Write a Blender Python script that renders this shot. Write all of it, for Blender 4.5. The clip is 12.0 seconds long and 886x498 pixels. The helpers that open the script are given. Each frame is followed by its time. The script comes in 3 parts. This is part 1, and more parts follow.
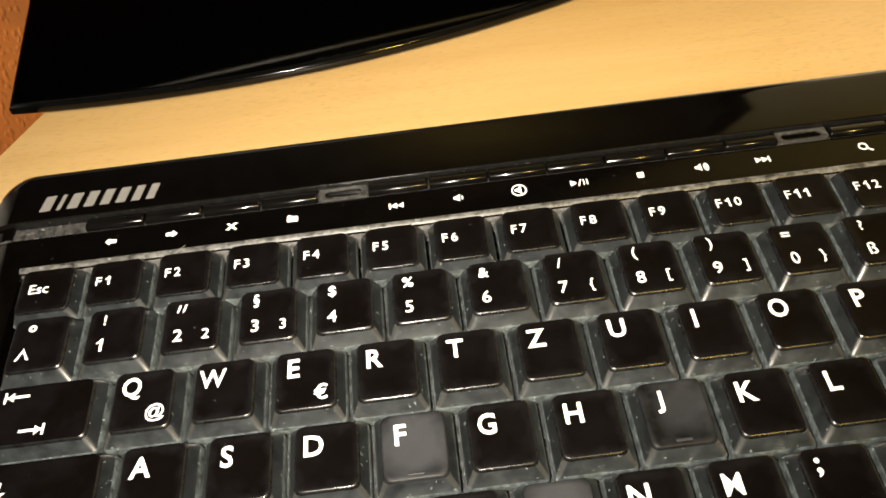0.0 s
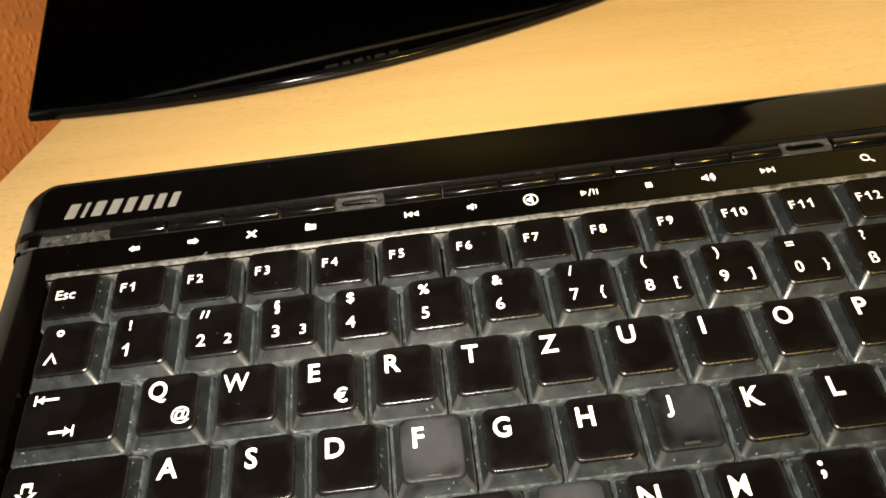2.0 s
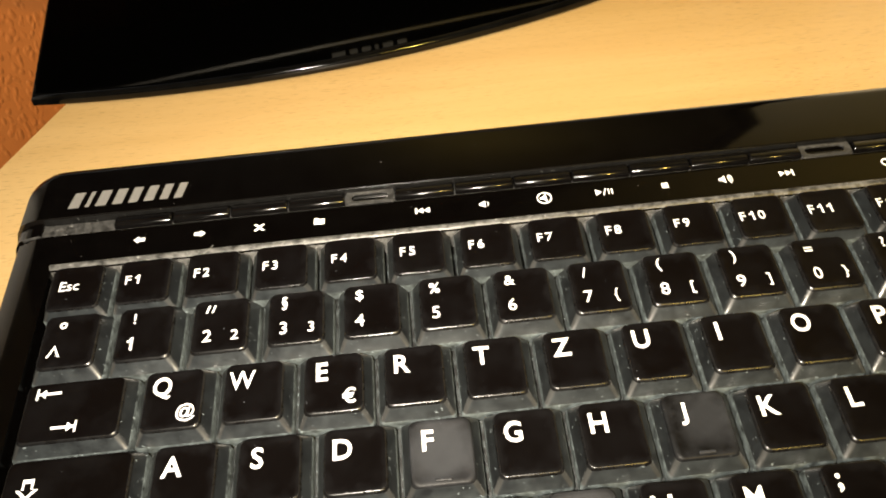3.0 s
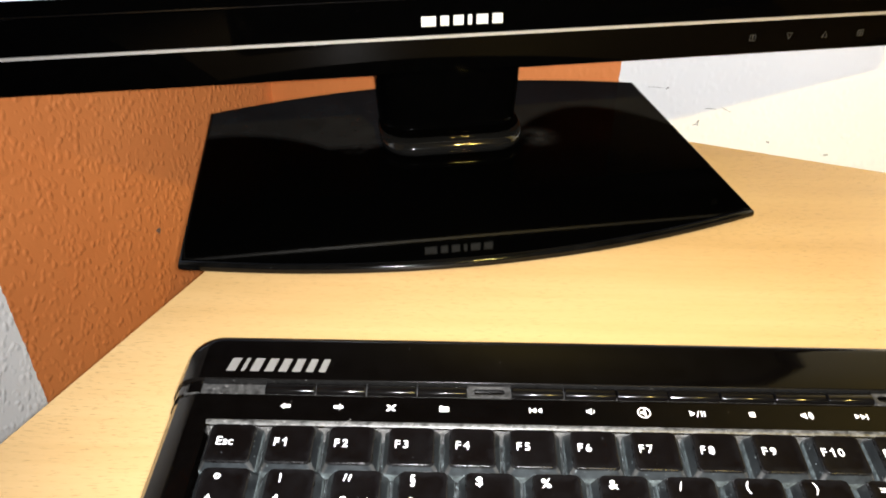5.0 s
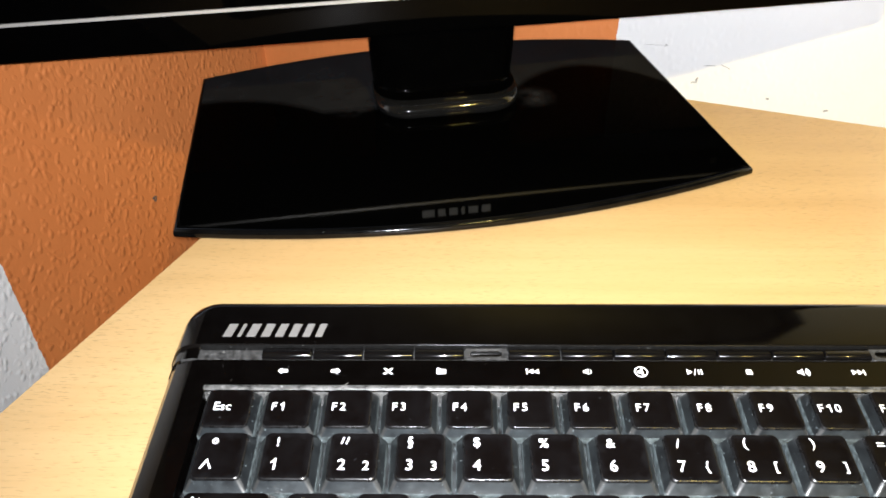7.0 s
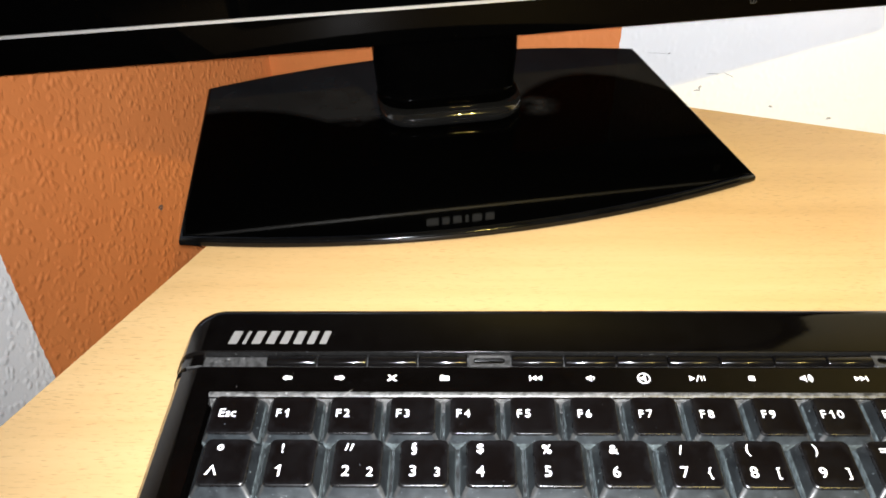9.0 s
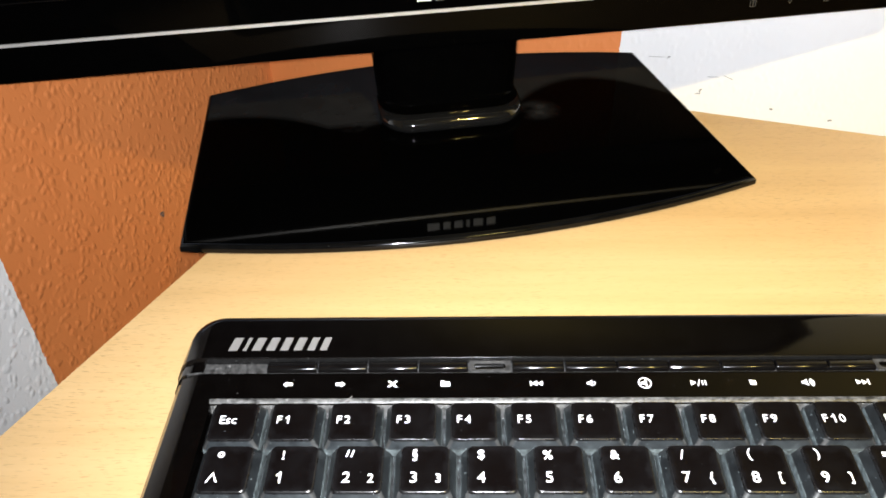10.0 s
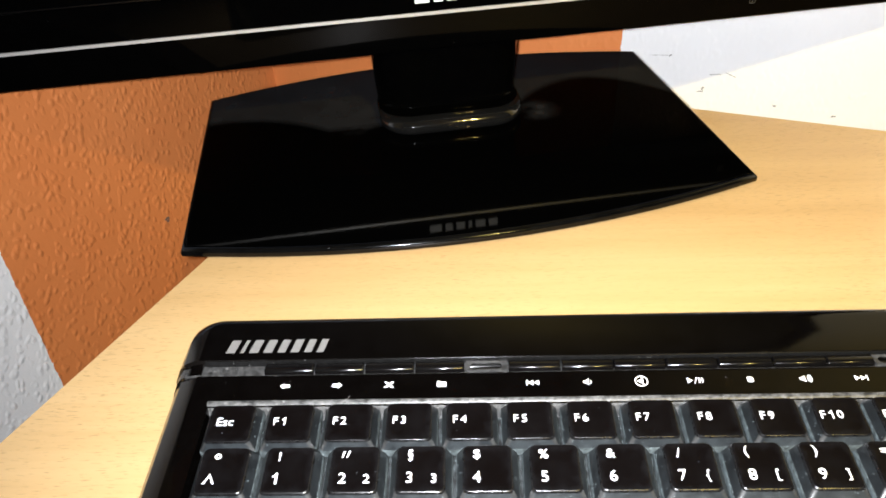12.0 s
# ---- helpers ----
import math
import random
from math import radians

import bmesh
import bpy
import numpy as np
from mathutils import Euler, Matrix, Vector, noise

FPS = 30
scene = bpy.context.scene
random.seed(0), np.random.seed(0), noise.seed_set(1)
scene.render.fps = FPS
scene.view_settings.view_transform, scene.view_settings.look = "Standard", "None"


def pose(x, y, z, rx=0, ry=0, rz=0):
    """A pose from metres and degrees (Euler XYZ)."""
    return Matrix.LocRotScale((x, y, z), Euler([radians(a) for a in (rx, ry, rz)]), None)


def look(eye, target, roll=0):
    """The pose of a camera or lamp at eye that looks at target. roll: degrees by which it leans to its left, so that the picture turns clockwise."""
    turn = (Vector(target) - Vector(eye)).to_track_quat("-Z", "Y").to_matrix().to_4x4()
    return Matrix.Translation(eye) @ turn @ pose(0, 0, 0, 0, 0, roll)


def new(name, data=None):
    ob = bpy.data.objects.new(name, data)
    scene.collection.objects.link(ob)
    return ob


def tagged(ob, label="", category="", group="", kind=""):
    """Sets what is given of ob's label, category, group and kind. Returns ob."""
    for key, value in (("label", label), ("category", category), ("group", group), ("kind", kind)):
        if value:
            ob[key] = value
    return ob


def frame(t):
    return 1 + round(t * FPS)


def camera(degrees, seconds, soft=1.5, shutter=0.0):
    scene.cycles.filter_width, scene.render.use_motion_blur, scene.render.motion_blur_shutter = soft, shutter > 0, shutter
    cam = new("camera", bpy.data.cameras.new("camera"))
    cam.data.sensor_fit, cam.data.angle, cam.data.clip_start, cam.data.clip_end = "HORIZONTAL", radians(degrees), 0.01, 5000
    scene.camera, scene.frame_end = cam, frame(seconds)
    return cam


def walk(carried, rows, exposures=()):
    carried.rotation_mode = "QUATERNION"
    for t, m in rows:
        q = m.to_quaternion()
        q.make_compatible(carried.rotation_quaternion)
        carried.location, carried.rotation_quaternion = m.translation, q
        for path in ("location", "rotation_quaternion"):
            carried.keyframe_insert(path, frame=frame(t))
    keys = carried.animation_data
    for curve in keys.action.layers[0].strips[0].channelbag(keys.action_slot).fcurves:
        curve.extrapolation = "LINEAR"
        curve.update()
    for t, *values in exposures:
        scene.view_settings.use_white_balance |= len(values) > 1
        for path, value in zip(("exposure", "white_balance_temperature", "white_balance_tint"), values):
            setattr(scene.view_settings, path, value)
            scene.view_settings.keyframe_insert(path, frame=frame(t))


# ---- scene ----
cam = camera(58.7, 12.0, soft=1.7, shutter=0.4)
PATH = [
    (0.0, (0.1106, -0.1212, 0.1822), (0.1110, 0.0822, -0.0383), -7.10),
    (0.5, (0.1059, -0.1245, 0.1879), (0.1089, 0.0786, -0.0329), -6.10),
    (1.0, (0.1058, -0.1225, 0.1877), (0.1076, 0.0792, -0.0344), -6.20),
    (1.5, (0.1061, -0.1226, 0.1883), (0.1061, 0.0805, -0.0325), -6.80),
    (2.0, (0.1071, -0.1237, 0.1885), (0.1074, 0.0798, -0.0319), -7.00),
    (2.5, (0.1051, -0.1208, 0.1859), (0.1068, 0.0813, -0.0358), -6.30),
    (3.0, (0.1042, -0.1186, 0.1878), (0.1043, 0.0812, -0.0360), -5.90),
    (3.1, (0.1028, -0.1200, 0.1925), (0.1032, 0.0857, -0.0258), -5.15),
    (3.2, (0.0995, -0.1242, 0.1932), (0.1023, 0.0884, -0.0185), -3.85),
    (3.3, (0.0972, -0.1244, 0.1949), (0.1015, 0.0884, -0.0165), -3.15),
    (3.5, (0.0950, -0.1282, 0.1976), (0.0999, 0.0907, -0.0075), -2.40),
    (3.7, (0.0898, -0.1265, 0.2009), (0.0974, 0.0939, -0.0024), -0.70),
    (5.3, (0.0753, -0.1396, 0.2173), (0.0666, 0.1076, 0.0475), -0.40),
    (5.5, (0.0763, -0.1383, 0.2174), (0.0671, 0.1076, 0.0458), -0.70),
    (6.0, (0.0761, -0.1367, 0.2158), (0.0691, 0.1043, 0.0373), -0.80),
    (6.5, (0.0756, -0.1356, 0.2150), (0.0692, 0.1021, 0.0322), -0.90),
    (7.0, (0.0772, -0.1372, 0.2147), (0.0707, 0.0998, 0.0309), -1.00),
    (9.0, (0.0778, -0.1388, 0.2155), (0.0694, 0.1001, 0.0343), -1.40),
    (9.5, (0.0785, -0.1386, 0.2155), (0.0694, 0.1008, 0.0349), -1.60),
    (10.0, (0.0787, -0.1385, 0.2158), (0.0693, 0.1014, 0.0359), -1.90),
    (10.5, (0.0791, -0.1388, 0.2154), (0.0687, 0.1020, 0.0367), -1.80),
    (11.0, (0.0789, -0.1379, 0.2150), (0.0675, 0.1029, 0.0365), -1.70),
    (11.5, (0.0789, -0.1385, 0.2159), (0.0667, 0.1020, 0.0370), -2.00),
    (12.0, (0.0838, -0.1391, 0.2153), (0.0703, 0.1013, 0.0363), -3.20),
]

EXPOSURES = [(0.0, -0.02, 8100, 10.5), (2.8, 0.05, 8100, 10.5), (3.6, -0.14, 9600, 11.5), (5.3, 0.39, 6200, 12.5), (12.0, 0.39, 6200, 12.5)]
walk(cam, [(t, look(eye, target, roll)) for t, eye, target, roll in PATH], EXPOSURES)

# ---- world and lights ----
world = bpy.data.worlds.new("world")
scene.world = world
world.use_nodes = True
world.node_tree.nodes["Background"].inputs[0].default_value = (1.0, 0.86, 0.7, 1)
world.node_tree.nodes["Background"].inputs[1].default_value = 0.004


WARM, COOL = (1.0, 0.745, 0.20), (0.96, 0.97, 0.97)
LAMP = Vector((0.65, -1.07, 1.40))
# a bar of three spotlights under the ceiling, aimed at the desk
for dx, dy, share in ((-0.05, 0.0, 0.8), (0.03, 0.02, 1.2), (0.07, -0.01, 1.0)):
    data = bpy.data.lights.new("spotlight", "SPOT")
    data.energy, data.color, data.shadow_soft_size, data.spot_size, data.spot_blend = 34.5 * share, WARM, 0.016, radians(42), 0.9
    new("spotlight", data).matrix_world = look(LAMP + Vector((dx, dy, 0)), (0.52, 0.22, 0.0))
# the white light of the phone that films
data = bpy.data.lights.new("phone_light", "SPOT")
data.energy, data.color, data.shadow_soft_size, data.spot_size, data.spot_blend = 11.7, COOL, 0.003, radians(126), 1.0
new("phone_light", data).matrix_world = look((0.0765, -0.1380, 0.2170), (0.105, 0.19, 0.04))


# ---- materials ----
def ramp(nt, fac, stops):
    n = nt.nodes.new("ShaderNodeValToRGB")
    e = n.color_ramp.elements
    while len(e) < len(stops):
        e.new(0.5)
    for k, (p, c) in zip(e, stops):
        k.position, k.color = p, (c if len(c) == 4 else (*c, 1))
    nt.links.new(fac, n.inputs[0])
    return n.outputs[0]


def mapped(nt, scale, rot=(0, 0, 0), coord="Object"):
    tc, mp = nt.nodes.new("ShaderNodeTexCoord"), nt.nodes.new("ShaderNodeMapping")
    mp.inputs["Scale"].default_value, mp.inputs["Rotation"].default_value = scale, [radians(a) for a in rot]
    nt.links.new(tc.outputs[coord], mp.inputs[0])
    return mp.outputs[0]


def noise_of(nt, vec, scale, detail=4, rough=0.55):
    n = nt.nodes.new("ShaderNodeTexNoise")
    n.inputs["Scale"].default_value, n.inputs["Detail"].default_value, n.inputs["Roughness"].default_value = scale, detail, rough
    nt.links.new(vec, n.inputs["Vector"])
    return n.outputs["Fac"]


def mix(nt, fac, a, b):
    n = nt.nodes.new("ShaderNodeMix")
    n.data_type = "RGBA"
    for s, v in ((n.inputs[0], fac), (n.inputs[6], a), (n.inputs[7], b)):
        if hasattr(v, "is_linked"):
            nt.links.new(v, s)
        else:
            s.default_value = v if not isinstance(v, tuple) else ((*v, 1) if len(v) == 3 else v)
    return n.outputs[2]


def calc(nt, op, a, b=0.0):
    n = nt.nodes.new("ShaderNodeMath")
    n.operation = op
    for s, v in ((n.inputs[0], a), (n.inputs[1], b)):
        if hasattr(v, "is_linked"):
            nt.links.new(v, s)
        else:
            s.default_value = v
    return n.outputs[0]


def bump(nt, bsdf, height, dist, strength=1.0):
    n = nt.nodes.new("ShaderNodeBump")
    n.inputs["Distance"].default_value, n.inputs["Strength"].default_value = dist, strength
    nt.links.new(height, n.inputs["Height"])
    nt.links.new(n.outputs[0], bsdf.inputs["Normal"])


def material(name, colour=(0.5, 0.5, 0.5), rough=0.5, metal=0.0, spec=0.5):
    m = bpy.data.materials.new(name)
    m.use_nodes = True
    b = m.node_tree.nodes["Principled BSDF"]
    b.inputs["Base Color"].default_value = (*colour, 1)
    b.inputs["Roughness"].default_value, b.inputs["Metallic"].default_value = rough, metal
    b.inputs["Specular IOR Level"].default_value = spec
    return m, m.node_tree, b


def dusty(name, dark, dust, rough, amount, specks=0.72, spec=0.5, fine=2500, grain=0.00003, blotch=130, low=0.35, high=0.75, edge=0.0, patch=None):
    """Dark plastic with a film of grey dust, lint specks and a fine grain.
    edge: dust kept round the rim of a key's top; patch: middle x, y, reach and strength of a rubbed, greyed spot."""
    m, nt, b = material(name, dark, rough, 0, spec)
    own_v = mapped(nt, (1, 1, 1))
    own, move = nt.nodes.new("ShaderNodeObjectInfo"), nt.nodes.new("ShaderNodeVectorMath")
    move.operation = "ADD"
    nt.links.new(own_v, move.inputs[0])
    nt.links.new(calc(nt, "MULTIPLY", own.outputs["Random"], 7.0), move.inputs[1])
    v = move.outputs[0]
    film = ramp(nt, noise_of(nt, v, blotch, 5, 0.65), ((low, (0, 0, 0)), (high, (amount,) * 3)))
    if edge or patch:
        sep = nt.nodes.new("ShaderNodeSeparateXYZ")
        nt.links.new(own_v, sep.inputs[0])
    if edge:
        ex = calc(nt, "MULTIPLY", calc(nt, "ABSOLUTE", sep.outputs[0]), 1 / 0.0068)
        ey = calc(nt, "MULTIPLY", calc(nt, "ABSOLUTE", calc(nt, "SUBTRACT", sep.outputs[1], 0.0008)), 1 / 0.0074)
        far = calc(nt, "ADD", calc(nt, "MAXIMUM", ex, ey), calc(nt, "MULTIPLY", calc(nt, "SUBTRACT", noise_of(nt, v, 260, 4, 0.6), 0.5), 0.9))
        film = calc(nt, "ADD", film, ramp(nt, far, ((0.72, (0, 0, 0)), (1.12, (edge,) * 3))))
    if patch:
        px, py, reach, force = patch
        dx, dy = calc(nt, "SUBTRACT", sep.outputs[0], px), calc(nt, "SUBTRACT", sep.outputs[1], py)
        far = calc(nt, "MULTIPLY", calc(nt, "SQRT", calc(nt, "ADD", calc(nt, "MULTIPLY", dx, dx), calc(nt, "MULTIPLY", dy, dy))), 1 / reach)
        far = calc(nt, "ADD", far, calc(nt, "MULTIPLY", calc(nt, "SUBTRACT", noise_of(nt, v, 200, 4, 0.6), 0.5), 0.6))
        film = calc(nt, "ADD", film, ramp(nt, far, ((0.45, (force,) * 3), (1.0, (0, 0, 0)))))
    lint = ramp(nt, noise_of(nt, v, 1100, 2, 0.5), ((specks, (0, 0, 0)), (specks + 0.03, (0.7,) * 3)))
    both = calc(nt, "MAXIMUM", film, lint)
    nt.links.new(mix(nt, both, dark, dust), b.inputs["Base Color"])
    nt.links.new(calc(nt, "MINIMUM", calc(nt, "ADD", calc(nt, "MULTIPLY", both, 0.5), rough), 0.95), b.inputs["Roughness"])
    bump(nt, b, noise_of(nt, v, fine, 3), grain, 0.5)
    return m


GLOSS = dusty("glossy_black_plastic", (0.0008, 0.0007, 0.0007), (0.05, 0.05, 0.05), 0.04, 0.006, 0.78, spec=0.12, grain=0.000002)
MEDIA = dusty("slim_key_plastic", (0.0015, 0.0013, 0.0013), (0.1, 0.1, 0.1), 0.16, 0.015, 0.75, spec=0.5, grain=0.000004)
STREAK = dusty("dust_streaked_plastic", (0.004, 0.004, 0.004), (0.10, 0.10, 0.10), 0.25, 0.05, 0.72, spec=0.25, blotch=420)
PANEL = dusty("piano_black_plastic", (0.0008, 0.0006, 0.0005), (0.16, 0.15, 0.15), 0.07, 0.003, 0.775, spec=0.24, grain=0.000004)
KEYTOP = dusty("polished_key_plastic", (0.0016, 0.0011, 0.0010), (0.088, 0.095, 0.108), 0.32, 0.018, 0.765, spec=0.085, grain=0.00004, blotch=80, low=0.4, high=0.8, edge=0.022)
KEYTOP_WIDE = dusty("polished_wide_key_plastic", (0.0016, 0.0011, 0.0010), (0.088, 0.095, 0.108), 0.32, 0.025, 0.765, spec=0.085, grain=0.00004, blotch=80, low=0.4, high=0.8)
EDGE = dusty("worn_key_edge", (0.0035, 0.0033, 0.0034), (0.09, 0.098, 0.112), 0.27, 0.045, 0.75, spec=0.5, blotch=420, low=0.42, high=0.68)
WORN = dusty("greyed_key_plastic", (0.0018, 0.0015, 0.0014), (0.092, 0.10, 0.115), 0.42, 0.05, 0.74, spec=0.2, edge=0.03, patch=(0.0, 0.001, 0.0105, 0.22))
RUBBED = dusty("partly_greyed_key_plastic", (0.0014, 0.0012, 0.0011), (0.09, 0.098, 0.112), 0.40, 0.05, 0.74, spec=0.15, edge=0.05, patch=(0.0022, 0.0022, 0.0078, 0.13))
BEZEL = dusty("deep_black_gloss", (0.0004, 0.0004, 0.0004), (0.05, 0.05, 0.05), 0.04, 0.003, 0.79, spec=0.035, grain=0.000002)
COLLAR = dusty("bright_polished_collar", (0.004, 0.004, 0.004), (0.1, 0.1, 0.1), 0.05, 0.008, 0.76, spec=1.0, grain=0.000002)
# same dusty plastic as the sides, painted paler as if catching light
KEYFRONT = dusty("dusty_lit_key_front", (0.0055, 0.0066, 0.0080), (0.145, 0.18, 0.195), 0.34, 0.17, 0.69, spec=0.9, blotch=230, low=0.30, high=0.85)
SKIRT = dusty("dusty_key_side", (0.0040, 0.0046, 0.0054), (0.145, 0.178, 0.19), 0.33, 0.09, 0.69, spec=0.75, blotch=200, low=0.30, high=0.85)
RIM = dusty("dusty_key_rim", (0.006, 0.007, 0.0072), (0.195, 0.24, 0.25), 0.40, 0.48, 0.66, spec=0.6, grain=0.0002, blotch=480, low=0.30, high=0.75)
# paler front corners of the keys: a glint put into the colour
RIDGE = dusty("key_corner_glint", (0.022, 0.023, 0.023), (0.15, 0.15, 0.15), 0.30, 0.10, 0.74, spec=1.0)
WELL = dusty("dust_in_key_well", (0.0015, 0.0017, 0.0018), (0.20, 0.245, 0.255), 0.6, 0.26, 0.66, grain=0.0002, blotch=420, low=0.44, high=0.76)
LEDGE = dusty("dusty_ledge", (0.014, 0.014, 0.014), (0.26, 0.26, 0.255), 0.30, 0.5, 0.66, spec=0.4, grain=0.00012, blotch=520)
RECESS = dusty("dust_filled_recess", (0.010, 0.010, 0.010), (0.15, 0.15, 0.15), 0.45, 0.4, 0.66, grain=0.0002, blotch=600)

FLANK = dusty("polished_body_flank", (0.003, 0.0024, 0.002), (0.10, 0.10, 0.10), 0.16, 0.02, 0.76, spec=0.7, grain=0.000004)


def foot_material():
    """Glossy black with a grey film at the back, part dust, part painted reflection, ending in two arcs."""
    m, nt, b = material("dusty_foot_painted_sheen", (0.0004, 0.0004, 0.0004), 0.05, 0, 0.055)
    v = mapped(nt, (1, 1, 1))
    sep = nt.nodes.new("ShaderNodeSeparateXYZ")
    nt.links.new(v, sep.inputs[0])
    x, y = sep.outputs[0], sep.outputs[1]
    # two arcs bound the grey that stands in for the mirrored walls
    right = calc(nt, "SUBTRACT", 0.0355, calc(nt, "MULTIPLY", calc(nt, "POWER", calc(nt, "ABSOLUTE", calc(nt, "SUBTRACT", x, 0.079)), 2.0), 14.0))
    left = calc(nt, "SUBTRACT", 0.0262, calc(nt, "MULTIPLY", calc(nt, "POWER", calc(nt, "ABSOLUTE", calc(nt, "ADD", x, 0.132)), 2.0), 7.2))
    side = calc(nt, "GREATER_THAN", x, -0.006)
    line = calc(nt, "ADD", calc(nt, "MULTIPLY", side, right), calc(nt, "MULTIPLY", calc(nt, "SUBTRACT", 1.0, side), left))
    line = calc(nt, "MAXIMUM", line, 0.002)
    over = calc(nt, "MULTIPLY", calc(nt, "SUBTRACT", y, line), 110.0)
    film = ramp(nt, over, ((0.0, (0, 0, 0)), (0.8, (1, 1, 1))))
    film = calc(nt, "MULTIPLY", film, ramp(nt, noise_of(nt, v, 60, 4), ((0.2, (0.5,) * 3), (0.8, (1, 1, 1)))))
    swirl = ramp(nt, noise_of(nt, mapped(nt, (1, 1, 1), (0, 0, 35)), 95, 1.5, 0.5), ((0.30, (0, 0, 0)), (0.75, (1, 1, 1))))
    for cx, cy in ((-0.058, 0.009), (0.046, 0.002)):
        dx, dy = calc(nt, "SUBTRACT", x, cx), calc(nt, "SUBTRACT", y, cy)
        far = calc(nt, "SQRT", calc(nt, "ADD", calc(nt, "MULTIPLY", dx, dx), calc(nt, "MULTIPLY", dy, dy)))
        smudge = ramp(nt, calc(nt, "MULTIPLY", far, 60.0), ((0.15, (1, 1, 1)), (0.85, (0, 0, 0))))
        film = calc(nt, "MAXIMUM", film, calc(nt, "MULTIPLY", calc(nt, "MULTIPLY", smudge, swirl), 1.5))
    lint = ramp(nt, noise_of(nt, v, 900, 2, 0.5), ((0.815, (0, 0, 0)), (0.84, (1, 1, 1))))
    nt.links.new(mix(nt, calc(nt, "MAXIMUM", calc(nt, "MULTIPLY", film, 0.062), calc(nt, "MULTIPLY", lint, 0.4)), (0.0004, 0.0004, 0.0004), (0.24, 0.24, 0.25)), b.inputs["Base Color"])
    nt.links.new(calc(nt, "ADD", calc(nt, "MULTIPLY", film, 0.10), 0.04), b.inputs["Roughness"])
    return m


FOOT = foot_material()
LIP = dusty("polished_plate_rim", (0.0012, 0.0012, 0.0012), (0.12, 0.12, 0.12), 0.09, 0.02, 0.74, spec=0.22, grain=0.000002)
LEGEND, _, _ = material("white_legend_print", (0.80, 0.82, 0.85), 0.5)
SILVERINK, _, _ = material("silver_grey_print", (0.17, 0.165, 0.16), 0.42, 0.2)
WHITEINK, _, _ = material("white_logo_print", (0.66, 0.67, 0.67), 0.4)
SILVER, _, _ = material("brushed_silver_strip", (0.50, 0.49, 0.47), 0.36, 0.5)
DIMINK, _, _ = material("dim_grey_print", (0.045, 0.044, 0.041), 0.5)
MARK, _, _ = material("dark_scuff", (0.10, 0.085, 0.07), 0.8)
GREYMARK, _, _ = material("grey_scuff", (0.33, 0.32, 0.30), 0.8)
RUBBER, _, _ = material("black_rubber", (0.02, 0.02, 0.02), 0.8)


def screen_glow(name, colour, strength):
    m, nt, b = material(name, (0.01, 0.01, 0.012), 0.35)
    b.inputs["Emission Color"].default_value = (*colour, 1)
    b.inputs["Emission Strength"].default_value = strength
    return m


SCREEN = screen_glow("dark_screen_page", (0.004, 0.004, 0.006), 1.0)
SLATE = screen_glow("lit_screen_slate", (0.10, 0.12, 0.17), 2.0)
SCREENWHITE = screen_glow("lit_screen_white", (0.80, 0.88, 1.0), 1.1)


def wood_material():
    m, nt, b = material("beech_laminate", rough=0.36)
    v = mapped(nt, (1, 1, 1), (0, 0, 19))
    wide = mapped(nt, (2.2, 26, 1), (0, 0, 19))
    pores = mapped(nt, (210, 2100, 1), (0, 0, 19))
    tone = noise_of(nt, wide, 1.6, 5, 0.6)
    base = ramp(nt, tone, ((0.3, (0.63, 0.405, 0.175)), (0.5, (0.69, 0.458, 0.208)), (0.70, (0.73, 0.503, 0.24))))
    fine = noise_of(nt, mapped(nt, (14, 420, 1), (0, 0, 19)), 1.0, 3, 0.6)
    base = mix(nt, calc(nt, "MULTIPLY", ramp(nt, fine, ((0.45, (0, 0, 0)), (0.8, (1, 1, 1)))), 0.16), base, (0.52, 0.30, 0.10))
    p = noise_of(nt, pores, 1.0, 1.5, 0.5)
    where = ramp(nt, noise_of(nt, v, 9, 2), ((0.38, (0.35,) * 3), (0.62, (1, 1, 1))))
    pore = calc(nt, "MULTIPLY", ramp(nt, p, ((0.615, (0, 0, 0)), (0.665, (1, 1, 1)))), where)
    col = mix(nt, calc(nt, "MULTIPLY", pore, 0.5), base, (0.26, 0.13, 0.045))
    nt.links.new(col, b.inputs["Base Color"])
    nt.links.new(calc(nt, "ADD", calc(nt, "MULTIPLY", tone, 0.2), 0.28), b.inputs["Roughness"])
    bump(nt, b, calc(nt, "SUBTRACT", 1.0, pore), 0.00008, 0.4)
    return m


WOOD = wood_material()


